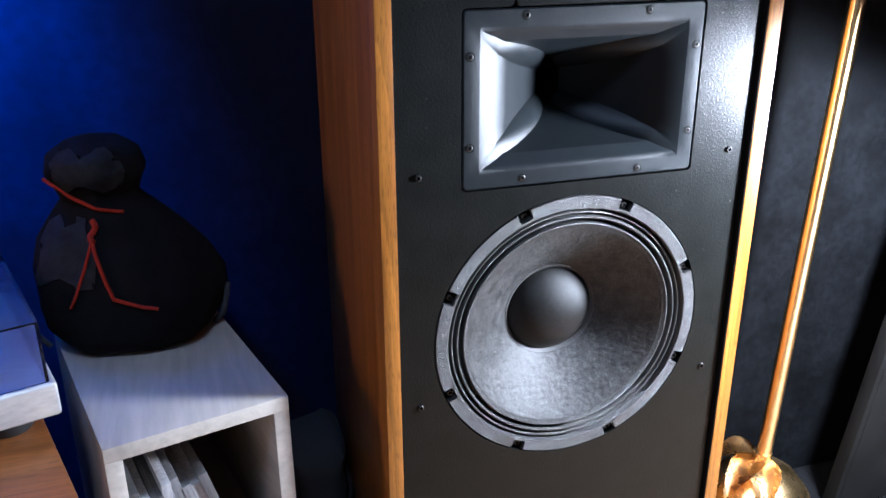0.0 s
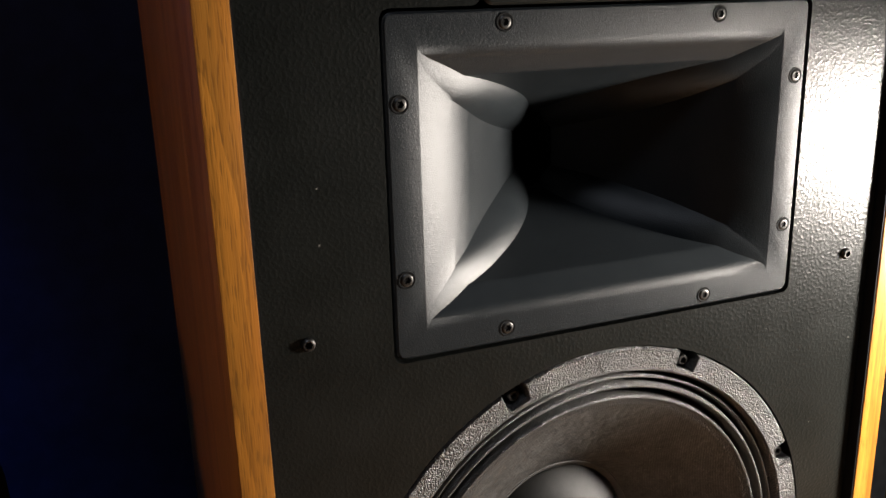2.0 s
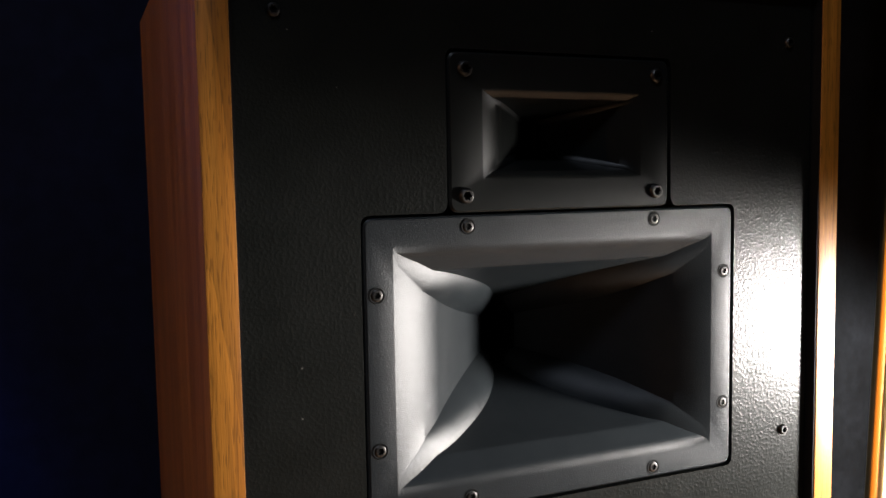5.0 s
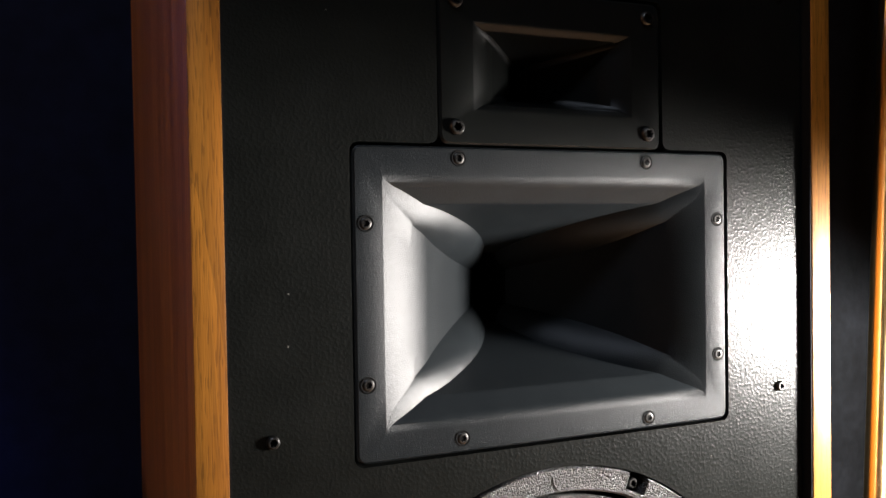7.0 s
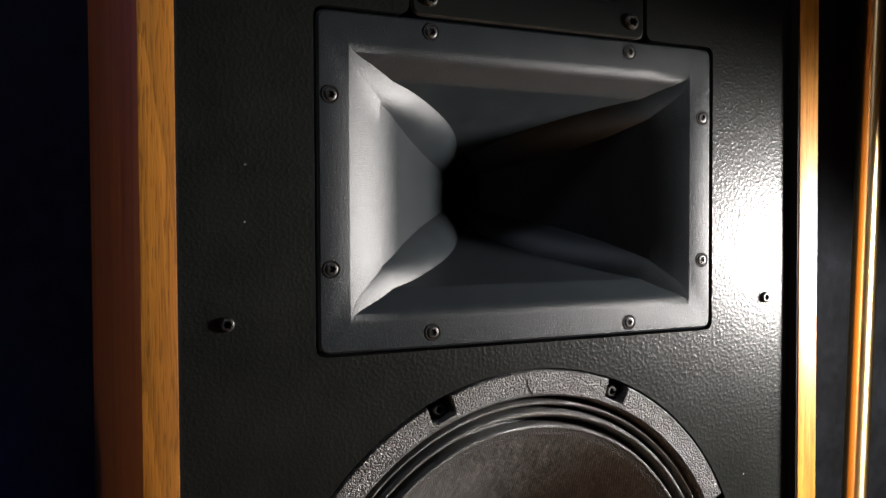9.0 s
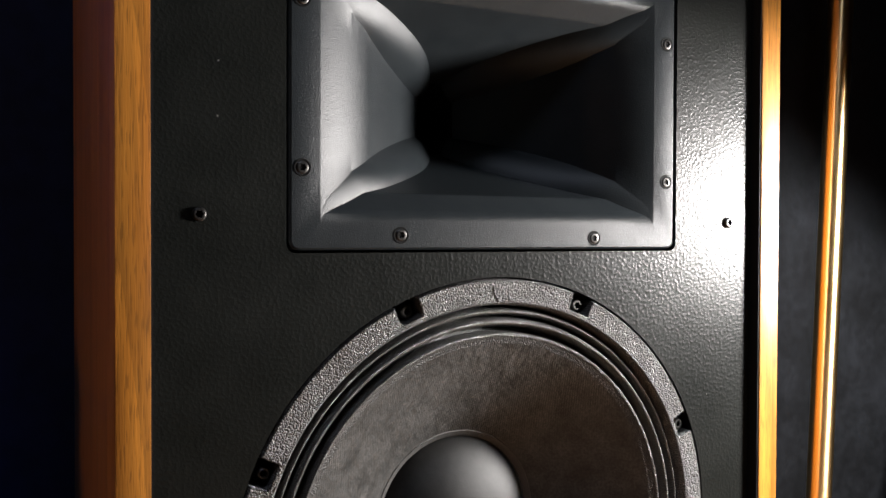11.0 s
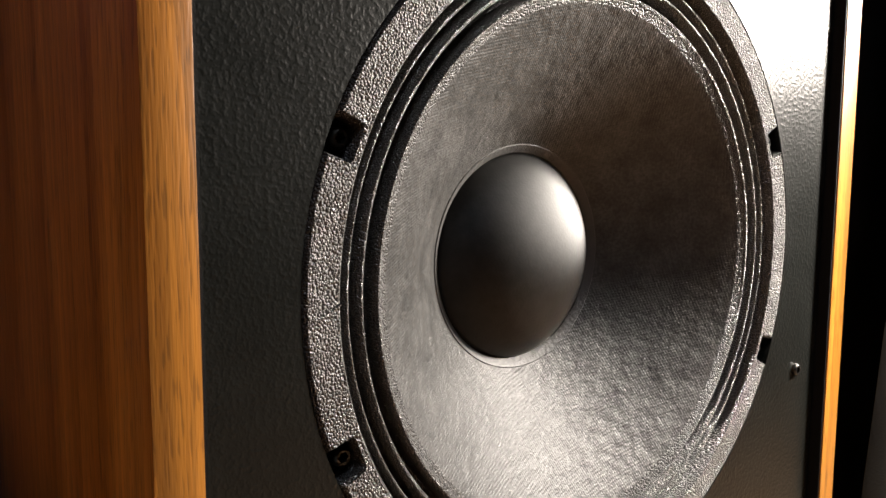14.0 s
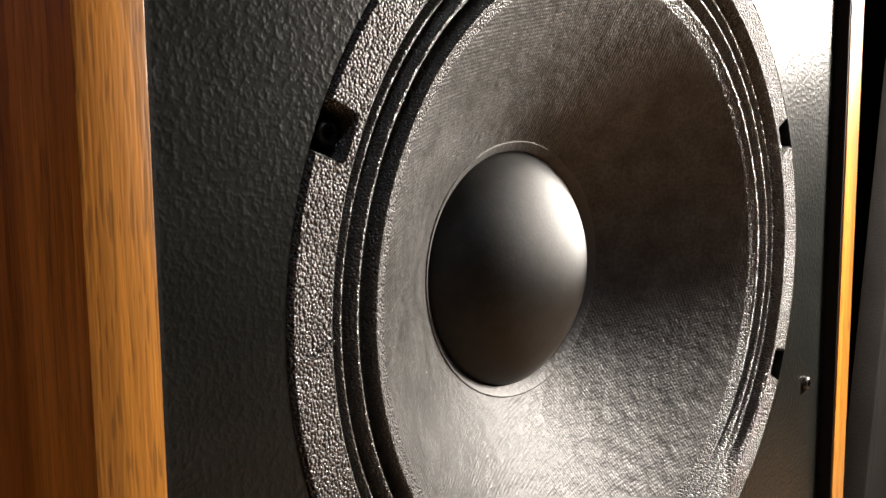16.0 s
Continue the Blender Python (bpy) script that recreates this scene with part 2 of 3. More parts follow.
M_POLE.node_tree.links.new(along.outputs[0], brass.inputs["Tangent"])
M_WALL = material("black_blue_wall_paint", (0.003, 0.0045, 0.014), (0.0065, 0.0090, 0.026), rough=0.8, var=7, bump=0.25, bump_scale=90, grain=0.2, specular=0.1)
M_BOARD = material("blue_black_board", (0.0012, 0.0014, 0.0017), (0.0046, 0.0052, 0.0064), rough=0.85, var=14, bump=0.3, bump_scale=120, grain=0.3, specular=0.06)
M_FLOOR = wood_material("brown_floor_wood", (0.35, 0.205, 0.105), (0.52, 0.325, 0.18), along="x", rough=0.5, rings=30)
M_MAT = material("black_mat", (0.005, 0.005, 0.0055), (0.009, 0.009, 0.010), rough=0.95, var=20, bump=0.6, bump_scale=300, specular=0.1)
M_CEIL = material("dark_ceiling", (0.05, 0.05, 0.055), rough=0.9, var=8)
M_PANEL = material("grey_fabric_panel", (0.0065, 0.0063, 0.006), (0.0105, 0.0102, 0.0098), rough=0.85, var=20, bump=0.4, bump_scale=500, specular=0.12)
M_ASH = material("whitewashed_wood", (0.36, 0.335, 0.30), (0.50, 0.465, 0.41), rough=0.5, var=14, stretch=(1, 0.10, 1), grain=0.10, bump=0.1, bump_scale=300)
M_SILVER = material("brushed_aluminium", (0.62, 0.62, 0.62), rough=0.35, metal=0.6, var=200, stretch=(0.1, 1, 1))
M_RUBBER = material("black_rubber", (0.012, 0.012, 0.012), rough=0.6)
M_SACK = material("black_felted_cloth", (0.005, 0.005, 0.006), (0.010, 0.010, 0.012), rough=0.9, var=30, bump=0.6, bump_scale=300, specular=0.1)
M_TAG = material("grey_cloth_patch", (0.014, 0.016, 0.019), (0.040, 0.043, 0.050), rough=0.85, var=60, bump=0.5, bump_scale=400)
M_BAG = material("dark_grey_fabric", (0.010, 0.010, 0.011), (0.018, 0.018, 0.020), rough=0.85, var=40, bump=0.5, bump_scale=700)
M_CORD = material("red_cord", (0.22, 0.016, 0.008), (0.34, 0.030, 0.012), rough=0.85, var=300, bump=0.6, bump_scale=900, specular=0.2)
M_CASE = material("disc_case_spine", (0.16, 0.16, 0.17), (0.30, 0.30, 0.31), rough=0.3, var=200, stretch=(1, 1, 0.2), random_tone=0.75)


def glass(name, color, rough=0.05):
    m = bpy.data.materials.new(name)
    m.use_nodes = True
    b = m.node_tree.nodes["Principled BSDF"]
    b.inputs["Base Color"].default_value = (*color, 1)
    b.inputs["Roughness"].default_value = rough
    b.inputs["Transmission Weight"].default_value = 1.0
    b.inputs["IOR"].default_value = 1.45
    return m


M_COVER = glass("clear_acrylic", (0.85, 0.92, 1.0), 0.12)


# ---- mesh helpers ----
def thing(name, label, category, at=(0, 0, 0), group="", kind=""):
    e = new(name)
    e.location = at
    e.empty_display_size = 0.05
    return tagged(e, label, category, group, kind)


def mesh_of(name, bm, mat, angle=35):
    bmesh.ops.recalc_face_normals(bm, faces=bm.faces)
    me = bpy.data.meshes.new(name)
    bm.to_mesh(me)
    bm.free()
    me.polygons.foreach_set("use_smooth", [True] * len(me.polygons))
    me.set_sharp_from_angle(angle=radians(angle))
    me.materials.append(mat)
    return me


def part(name, bm, mat, parent, label="", angle=35):
    """One mesh object, drawn in world places, under a thing or a part."""
    ob = new(name, mesh_of(name, bm, mat, angle))
    ob.parent = parent
    if parent is not None and parent.type == "EMPTY":
        ob.matrix_parent_inverse = Matrix.Translation(-parent.location)
    if label:
        ob["label"] = label
    return ob


def structure(name, bm, mat, label, category):
    ob = new(name, mesh_of(name, bm, mat))
    return tagged(ob, label, category, kind="structure")


def box(x0, x1, y0, y1, z0, z1, bevel=0.0, m=None, seg=2):
    bm = bmesh.new()
    bmesh.ops.create_cube(bm, size=1)
    bmesh.ops.transform(bm, verts=bm.verts, matrix=Matrix.Translation(((x0 + x1) / 2, (y0 + y1) / 2, (z0 + z1) / 2)) @ Matrix.Diagonal((x1 - x0, y1 - y0, z1 - z0, 1)))
    if bevel:
        bmesh.ops.bevel(bm, geom=bm.edges[:], offset=bevel, segments=seg, affect="EDGES", profile=0.6)
    if m is not None:
        bmesh.ops.transform(bm, verts=bm.verts, matrix=m)
    return bm


def rounded(points, r, n=5):
    """A closed outline of (x, z) with its corners rounded."""
    out = []
    k = len(points)
    for i in range(k):
        p, a, b = Vector(points[i]), Vector(points[i - 1]), Vector(points[(i + 1) % k])
        u, v = (a - p).normalized() * r, (b - p).normalized() * r
        for j in range(n + 1):
            t = j / n
            out.append(((1 - t) ** 2 * (p + u) + 2 * t * (1 - t) * p + t * t * (p + v)))
    return [(q[0], q[1]) for q in out]


def ring(bm, pts, y):
    return [bm.verts.new((x, y, z)) for x, z in pts]


def loop_edges(bm, vs):
    return [bm.edges.get((vs[i - 1], vs[i])) or bm.edges.new((vs[i - 1], vs[i])) for i in range(len(vs))]


def bridge(bm, a, b):
    for i in range(len(a)):
        bm.faces.new((a[i - 1], a[i], b[i], b[i - 1]))


def revolve(profile, cx, cz, n=160):
    """A lathe shape about the y axis through (cx, cz) from (radius, y) pairs; a radius of 0 closes it."""
    bm = bmesh.new()
    prev = None
    for r, y in profile:
        if r < 1e-6:
            tip = bm.verts.new((cx, y, cz))
            for i in range(n):
                bm.faces.new((prev[i - 1], prev[i], tip))
            prev = None
            continue
        cur = [bm.verts.new((cx + r * math.cos(2 * math.pi * i / n), y, cz + r * math.sin(2 * math.pi * i / n))) for i in range(n)]
        if prev:
            bridge(bm, prev, cur)
        prev = cur
    return bm


def lathe_z(profile, cx, cy, n=48, m=None):
    bm = bmesh.new()
    prev = None
    for r, z in profile:
        if r < 1e-6:
            tip = bm.verts.new((cx, cy, z))
            for i in range(n):
                bm.faces.new((prev[i - 1], prev[i], tip))
            prev = None
            continue
        cur = [bm.verts.new((cx + r * math.cos(2 * math.pi * i / n), cy + r * math.sin(2 * math.pi * i / n), z)) for i in range(n)]
        if prev:
            bridge(bm, prev, cur)
        prev = cur
    if m is not None:
        bmesh.ops.transform(bm, verts=bm.verts, matrix=m)
    return bm


def tube(points, r, n=10):
    """A round cord along points."""
    bm = bmesh.new()
    prev = None
    pts = [Vector(p) for p in points]
    for i, p in enumerate(pts):
        d = (pts[min(i + 1, len(pts) - 1)] - pts[max(i - 1, 0)]).normalized()
        u = d.orthogonal().normalized()
        if prev:
            u = (prev[1] - d * prev[1].dot(d)).normalized()
        v = d.cross(u)
        cur = [bm.verts.new(p + r * (math.cos(2 * math.pi * k / n) * u + math.sin(2 * math.pi * k / n) * v)) for k in range(n)]
        if prev:
            bridge(bm, prev[0], cur)
        else:
            bm.faces.new(cur)
        prev = (cur, u)
    bm.faces.new(prev[0])
    return bm


# ---- the room ----
WALL_Y = 0.37
structure("floor", box(-3, 3, -4, WALL_Y, -0.1, 0), M_FLOOR, "brown wooden floor in a dim listening room", "floor")
structure("wall_north", box(-3, 3, WALL_Y, WALL_Y + 0.12, -0.1, 2.6), M_WALL, "black painted wall behind the loudspeaker", "wall")
structure("wall_south", box(-3, 3, -4.12, -4, -0.1, 2.6), M_WALL, "black painted wall", "wall")
structure("wall_west", box(-3.12, -3, -4.12, WALL_Y + 0.12, -0.1, 2.6), M_WALL, "black painted wall", "wall")
structure("wall_east", box(3, 3.12, -4.12, WALL_Y + 0.12, -0.1, 2.6), M_WALL, "black painted wall", "wall")
structure("ceiling", box(-3.12, 3.12, -4.12, WALL_Y + 0.12, 2.6, 2.7), M_CEIL, "dark ceiling", "ceiling")

tagged(new("floor_mat", mesh_of("floor_mat", box(-0.55, 1.32, -0.06, WALL_Y - 0.002, 0.0, 0.006, 0.002), M_MAT)), "black felt mat under the loudspeaker and lamp", "mat")

# ---- the loudspeaker ----
CX = 0.003          # middle of the cabinet
HX = 0.0028          # middle of the horns
WX, WZ = 0.0004, 0.4405  # middle of the woofer
IN, OUT = 0.1965, 0.2127
FRONT, BACK, TOP, FOOT = -0.007, 0.33, 0.942, 0.05
speaker = thing("loudspeaker", "tall cherry wood floor loudspeaker with a bare black front", "loudspeaker", (0, 0.1, 0))
part("side_panel", box(CX - OUT, CX - IN, FRONT, BACK, FOOT, TOP, 0.0006), M_WOOD, speaker, "orange-brown cherry veneer side")
part("side_panel", box(CX + IN, CX + OUT, FRONT, BACK, FOOT, TOP, 0.0006), M_WOOD, speaker, "orange-brown cherry veneer side")
part("top_panel", box(CX - IN, CX + IN, FRONT, BACK, TOP - 0.0165, TOP, 0.0008), M_WOOD, speaker, "cherry veneer top")
part("bottom_panel", box(CX - IN, CX + IN, FRONT, BACK, FOOT, FOOT + 0.0165, 0.0008), M_WOOD, speaker)
part("back_panel", box(CX - IN, CX + IN, BACK - 0.018, BACK - 0.001, FOOT + 0.0165, TOP - 0.0165), M_RECESS, speaker)
part("plinth", box(CX - IN + 0.01, CX + IN - 0.01, 0.015, BACK - 0.02, 0, FOOT), M_RECESS, speaker, "recessed black plinth")
# black lining of the front recess
for sx in (-1, 1):
    part("recess_lining", box(CX + sx * (IN - 0.0006) - 0.0006, CX + sx * (IN - 0.0006) + 0.0006, FRONT + 0.0008, 0.020, FOOT + 0.0165, TOP - 0.0165), M_RECESS, speaker, "black painted inner edge")
# black strip set behind the open gap to give its shade
part("gap_shade_strip", box(CX + IN - 0.012, CX + IN - 0.0014, 0.012, 0.020, FOOT + 0.0165, TOP - 0.0165), M_RECESS, speaker, "black strip giving the shade in the gap beside the front panel")

H0, H1 = 0.6125, 0.7855      # mid horn flange, bottom and top
T0, T1 = 0.7870, 0.8775      # tweeter plate
HW, TW = 0.1272, 0.0755
G = 0.0016                  # shadow gap


def circle(cx, cz, r, n=160):
    return [(cx + r * math.cos(2 * math.pi * i / n), cz + r * math.sin(2 * math.pi * i / n)) for i in range(n)]


def baffle():
    bm = bmesh.new()
    x0, x1, z0, z1 = CX - IN + 0.001, CX + IN - 0.0036, FOOT + 0.0165, TOP - 0.0165
    outer = [(x0, z0), (x1, z0), (x1, z1), (x0, z1)]
    tee = [(HX - HW - G, H0 - G), (HX + HW + G, H0 - G), (HX + HW + G, H1 + G), (HX + TW + G, H1 + G), (HX + TW + G, T1 + G),
           (HX - TW - G, T1 + G), (HX - TW - G, H1 + G), (HX - HW - G, H1 + G)]
    holes = [rounded(tee, 0.006), circle(WX, WZ, 0.1558)]
    loops = [ring(bm, p, 0.0) for p in (outer, *holes)]
    edges = [e for v in loops for e in loop_edges(bm, v)]
    bmesh.ops.triangle_fill(bm, use_beauty=True, edges=edges, normal=(0, -1, 0))
    for pts, v in zip(holes, loops[1:]):
        bridge(bm, v, ring(bm, pts, 0.019))
    return bm


part("baffle", baffle(), M_BAFFLE, speaker, "black pebble-textured front panel", angle=30)


def horn_sections(cx, cz, wm, hm, wt, ht, depth, lip_w, lip_h, mump_b, mump_a, steps=40):
    """Cross-sections of a rectangular horn whose four corners fill in with rounded lobes towards the throat."""
    def inset(y, arc, t0, t1, total):
        """How far the wall has come in at depth y: an arc that steepens from t0 to t1, then straight to the throat."""
        run, dep = arc * (math.sin(t1) - math.sin(t0)), arc * (math.cos(t0) - math.cos(t1))
        if y < dep:
            t = math.acos(math.cos(t0) - y / arc)
            return arc * (math.sin(t) - math.sin(t0))
        return run + (total - run) * (y - dep) / (depth - dep)
    def chamfer(y, lip, total):
        """The upper and lower walls: a small round, a slope of half a right angle, then straight to the throat."""
        r, c = lip * 0.8, math.sqrt(0.5)
        if y < r * (1 - c):
            return math.sqrt(r * r - (r - y) ** 2)
        if y < r * (1 - c) + lip * 0.62:
            return r * c + (y - r * (1 - c))
        y1, run = r * (1 - c) + lip * 0.62, r * c + lip * 0.62
        return run + (total - run) * (y - y1) / (depth - y1)
    out = []
    for k in range(steps + 1):
        y = depth * (k / steps) ** 1.8
        s = y / depth
        w = wm - inset(y, lip_w, radians(22), radians(50), wm - wt)
        h = hm - chamfer(y, lip_h, hm - ht)
        a = h * (1 - (1 - mump_a / ht) * s ** 0.42)
        b = 0.0002 + mump_b * math.sin(math.pi * 0.86 * s)
        quad = [(-w, a * i / 3) for i in range(4)]
        quad += [(-w + b * (2 * f * (1 - f) * 0.76 + f * f), a + (h - a) * (2 * f * (1 - f) * 0.31 + f * f)) for f in [i / 10 for i in range(1, 11)]]
        quad += [((-w + b) * (1 - i / 4), h) for i in range(1, 5)]
        half = quad + [(-x, z) for x, z in reversed(quad[:-1])]
        full = half + [(x, -z) for x, z in reversed(half[1:-1])]
        out.append((y, [(cx + x, cz + z) for x, z in full]))
    return out


def horn(cx, z0, z1, half, sections, edge=0.006, front=0.0002):
    bm = bmesh.new()
    outer = rounded([(cx - half, z0), (cx + half, z0), (cx + half, z1), (cx - half, z1)], edge)
    inner = rounded([(cx - half + 0.0012, z0 + 0.0012), (cx + half - 0.0012, z0 + 0.0012), (cx + half - 0.0012, z1 - 0.0012), (cx - half + 0.0012, z1 - 0.0012)], edge - 0.001)
    la, lb, lc = ring(bm, outer, 0.014), ring(bm, outer, front + 0.0012), ring(bm, inner, front)
    bridge(bm, la, lb)
    bridge(bm, lb, lc)
    rings = [ring(bm, p, front + y) for y, p in sections]
    edges = loop_edges(bm, lc) + loop_edges(bm, rings[0])
    bmesh.ops.triangle_fill(bm, use_beauty=True, edges=edges, normal=(0, -1, 0))
    for a, b in zip(rings, rings[1:]):
        bridge(bm, a, b)
    return bm


# tapered throat with a closed end, shade given by its black colour
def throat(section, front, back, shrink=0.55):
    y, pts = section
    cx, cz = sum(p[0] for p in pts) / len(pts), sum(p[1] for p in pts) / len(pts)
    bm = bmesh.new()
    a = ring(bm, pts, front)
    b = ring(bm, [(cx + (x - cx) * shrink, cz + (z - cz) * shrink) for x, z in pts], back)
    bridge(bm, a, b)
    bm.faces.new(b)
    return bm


HZ = (0.6285 + 0.769) / 2
mid_sections = horn_sections(HX, HZ, 0.1105, 0.0716, 0.013, 0.024, 0.092, 0.100, 0.0140, 0.020, 0.012, 64)
mid = part("mid_horn", horn(HX, H0, H1, HW, mid_sections), M_HORN, speaker, "satin black flared horn with a screwed flange", angle=28)
part("throat", throat(mid_sections[-1], 0.0922, 0.15), M_HOLLOW_SHADE, mid, "horn throat, coloured black for its shade")
TZ = (0.8065 + 0.8565) / 2
tw_sections = horn_sections(HX, TZ, 0.0545, 0.0262, 0.007, 0.011, 0.042, 0.048, 0.0042, 0.0025, 0.008, 40)
tweeter = part("tweeter_horn", horn(HX, T0, T1, TW, tw_sections), M_TWEET, speaker, "small black tweeter horn plate", angle=28)
part("throat", throat(tw_sections[-1], 0.0422, 0.08), M_HOLLOW_SHADE, tweeter)
part("phase_plug", box(HX - 0.0012, HX + 0.0012, 0.036, 0.060, TZ - 0.0098, TZ + 0.0098, 0.001), M_TWEET, tweeter, "slim black vane in the throat")


def torx_screw(x, z, y, r, dome, parent, name="screw", label="steel torx screw"):
    """A round head with a six-lobed socket."""
    bm = bmesh.new()
    n = 24
    def at(rad, yy, lobes=0.0):
        return [bm.verts.new((x + rad * (1 + lobes * math.cos(6 * t)) * math.cos(t), yy, z + rad * (1 + lobes * math.cos(6 * t)) * math.sin(t))) for t in [2 * math.pi * i / n for i in range(n)]]
    rings = [at(r, y + 0.002), at(r, y - dome * 0.35), at(r * 0.9, y - dome * 0.75), at(r * 0.72, y - dome), at(r * 0.52, y - dome, 0.16), at(r * 0.48, y - dome + min(r * 0.7, dome * 0.85), 0.16)]
    for a, b in zip(rings, rings[1:]):
        bridge(bm, a, b)
    bm.faces.new(rings[-1])
    ob = part(name, bm, M_STEEL, parent, label, angle=30)
    ob.data.materials.append(M_HOLLOW_SHADE)          # socket faces coloured black for the shade inside
    for p in ob.data.polygons[-n - 1:]:
        p.material_index = 1
    return ob


def screw_well(x, z, y, r, parent):
    # thin black ring that paints the shade of a well round the head
    bm = revolve([(r * 1.36, y - 0.0002), (r * 1.32, y - 0.0004), (r * 1.12, y - 0.0004), (r * 0.98, y - 0.0001)], x, z, 24)
    return part("screw_well_shade", bm, M_HOLLOW_SHADE, parent)


for x, z in ((-0.0645, 0.779), (0.0645, 0.779), (-0.1203, 0.743), (-0.1203, 0.6555), (0.1203, 0.743), (0.1203, 0.655), (-0.0645, 0.6205), (0.0645, 0.619)):
    torx_screw(HX + x, z, 0.0002, 0.0034, 0.0009, mid)
    screw_well(HX + x, z, 0.0002, 0.0034, mid)
for x in (-0.0655, 0.0655):
    for z in (0.7965, 0.8680):
        torx_screw(HX + x, z, 0.0002, 0.0046, 0.0026, tweeter, label="domed steel screw")
for x, z in ((-0.170, 0.6305), (0.176, 0.6295), (-0.171, 0.374), (0.174, 0.366), (-0.170, 0.894), (0.176, 0.893)):
    torx_screw(x, z, -0.0005, 0.0036, 0.0018, speaker, "grille_stud", "small protruding steel socket screw")

# the woofer
R_OUT, R_IN, FY = 0.1541, 0.1382, -0.0008


def woofer_frame():
    bm = bmesh.new()
    def outline(r_out, deep, half, soft):
        """The round flange with eight bolt notches that run in from its edge."""
        out = []
        d, e = half / 0.149, soft / 0.149
        for k in range(8):
            t = math.pi / 8 + k * math.pi / 4
            polar = [(t - math.pi / 4 + d + (math.pi / 4 - 2 * d) * i / 40, r_out) for i in range(41)]
            for q in range(6):
                f = math.pi / 2 * q / 5
                polar.append((t - d + e * (1 - math.cos(f)), deep + soft * (1 - math.sin(f))))
            for q in range(6):
                f = math.pi / 2 * (1 - q / 5)
                polar.append((t + d - e * (1 - math.cos(f)), deep + soft * (1 - math.sin(f))))
            out += polar
        return out
    def flat(polar):
        return [(WX + r * math.cos(t), WZ + r * math.sin(t)) for t, r in polar]
    p1 = outline(R_OUT + 0.0006, 0.1440, 0.0070, 0.0022)
    o1, o2 = flat(p1), flat(outline(R_OUT - 0.0004, 0.1434, 0.0078, 0.0022))
    def inner(r):
        return [(WX + r * math.cos(t), WZ + r * math.sin(t)) for t, _ in p1]
    low, a, b = ring(bm, o1, 0.009), ring(bm, o1, FY + 0.0015), ring(bm, o2, FY)
    c, d, e = ring(bm, inner(R_IN + 0.0030), FY), ring(bm, inner(R_IN + 0.0018), FY + 0.0014), ring(bm, inner(R_IN), 0.0135)
    for u, v in ((low, a), (a, b), (b, c), (c, d), (d, e)):
        bridge(bm, u, v)
    return bm


woofer = part("woofer", woofer_frame(), M_FRAME, speaker, "twelve-inch woofer with a crackle-black cast frame", angle=40)
# floor of the gap and notches, black in place of their shade
part("frame_seat", revolve([(0.1559, 0.0085), (0.137, 0.0095)], WX, WZ), M_HOLLOW_SHADE, woofer, "rebate under the frame, coloured black for its shade")
for k in range(8):
    t = math.pi / 8 + k * math.pi / 4
    torx_screw(WX + 0.1487 * math.cos(t), WZ + 0.1487 * math.sin(t), 0.0062, 0.0038, 0.003, woofer, "bolt", "black socket bolt in a notch")
for t in (math.pi / 2, math.pi):
    c, s = math.cos(t), math.sin(t)
    ends = [(R_IN + 0.0025, 0.0), (R_IN + 0.008, 0.0035), (R_IN + 0.0125, 0.0042)]
    part("casting_mark", tube([(WX + r * c - o * s, FY - 0.0001, WZ + r * s + o * c) for r, o in ends], 0.0005, 6), M_FRAME, woofer)


def roll(r0, r1, y, h, n=12):
    """A half roll between two radii."""
    return [(r0 + (r1 - r0) * i / n, y - h * math.sin(math.pi * i / n) ** 0.62) for i in range(n + 1)]


S = 0.0038   # how far the surround sits behind the front
profile = [(R_IN, S + 0.0095)] + roll(0.1377, 0.1332, S + 0.0064, 0.0074) + [(0.1326, S + 0.0090)]
profile += roll(0.1320, 0.1266, S + 0.0064, 0.0074) + [(0.1254, S + 0.0105), (0.1236, S + 0.0095), (0.1230, S + 0.0014), (0.1225, S + 0.0000), (0.1218, S - 0.0005), (0.1210, S - 0.0002)]
part("surround", revolve(profile, WX, WZ, 200), M_SURR, woofer, "ribbed doped-cloth surround", angle=50)
part("cone_edge", revolve([(0.1210, S - 0.0002), (0.1204, S + 0.0003), (0.1190, S + 0.0012), (0.1166, S + 0.0024)], WX, WZ, 200), M_EDGE, woofer, "speckled cone edge", angle=50)
cone = []
for i in range(25):
    s = i / 24
    cone.append((0.1168 - (0.1168 - 0.050) * s, S + 0.0023 + 0.0518 * (s ** 1.04)))
part("cone", revolve(cone, WX, WZ, 200), M_CONE, woofer, "dark grey pressed-paper cone", angle=60)
part("glue_bead", revolve([(0.0562, 0.0535), (0.0552, 0.0529), (0.0530, 0.0545), (0.0516, 0.0560)], WX, WZ, 160), M_GLUE, woofer, "pale glue ring")
RC, RIMY = 0.0516, 0.0572
EDGE = radians(49.5)
RHO = RC / math.sin(EDGE)
dome = [(RC, RIMY + 0.002)] + [(RHO * math.sin(EDGE * (1 - i / 20)), RIMY - RHO * (math.cos(EDGE * (1 - i / 20)) - math.cos(EDGE))) for i in range(20)]
dome.append((0.0, RIMY - RHO * (1 - math.cos(EDGE))))
part("dust_cap", revolve(dome, WX, WZ, 120), M_CAP, woofer, "smooth satin black domed dust cap", angle=60)

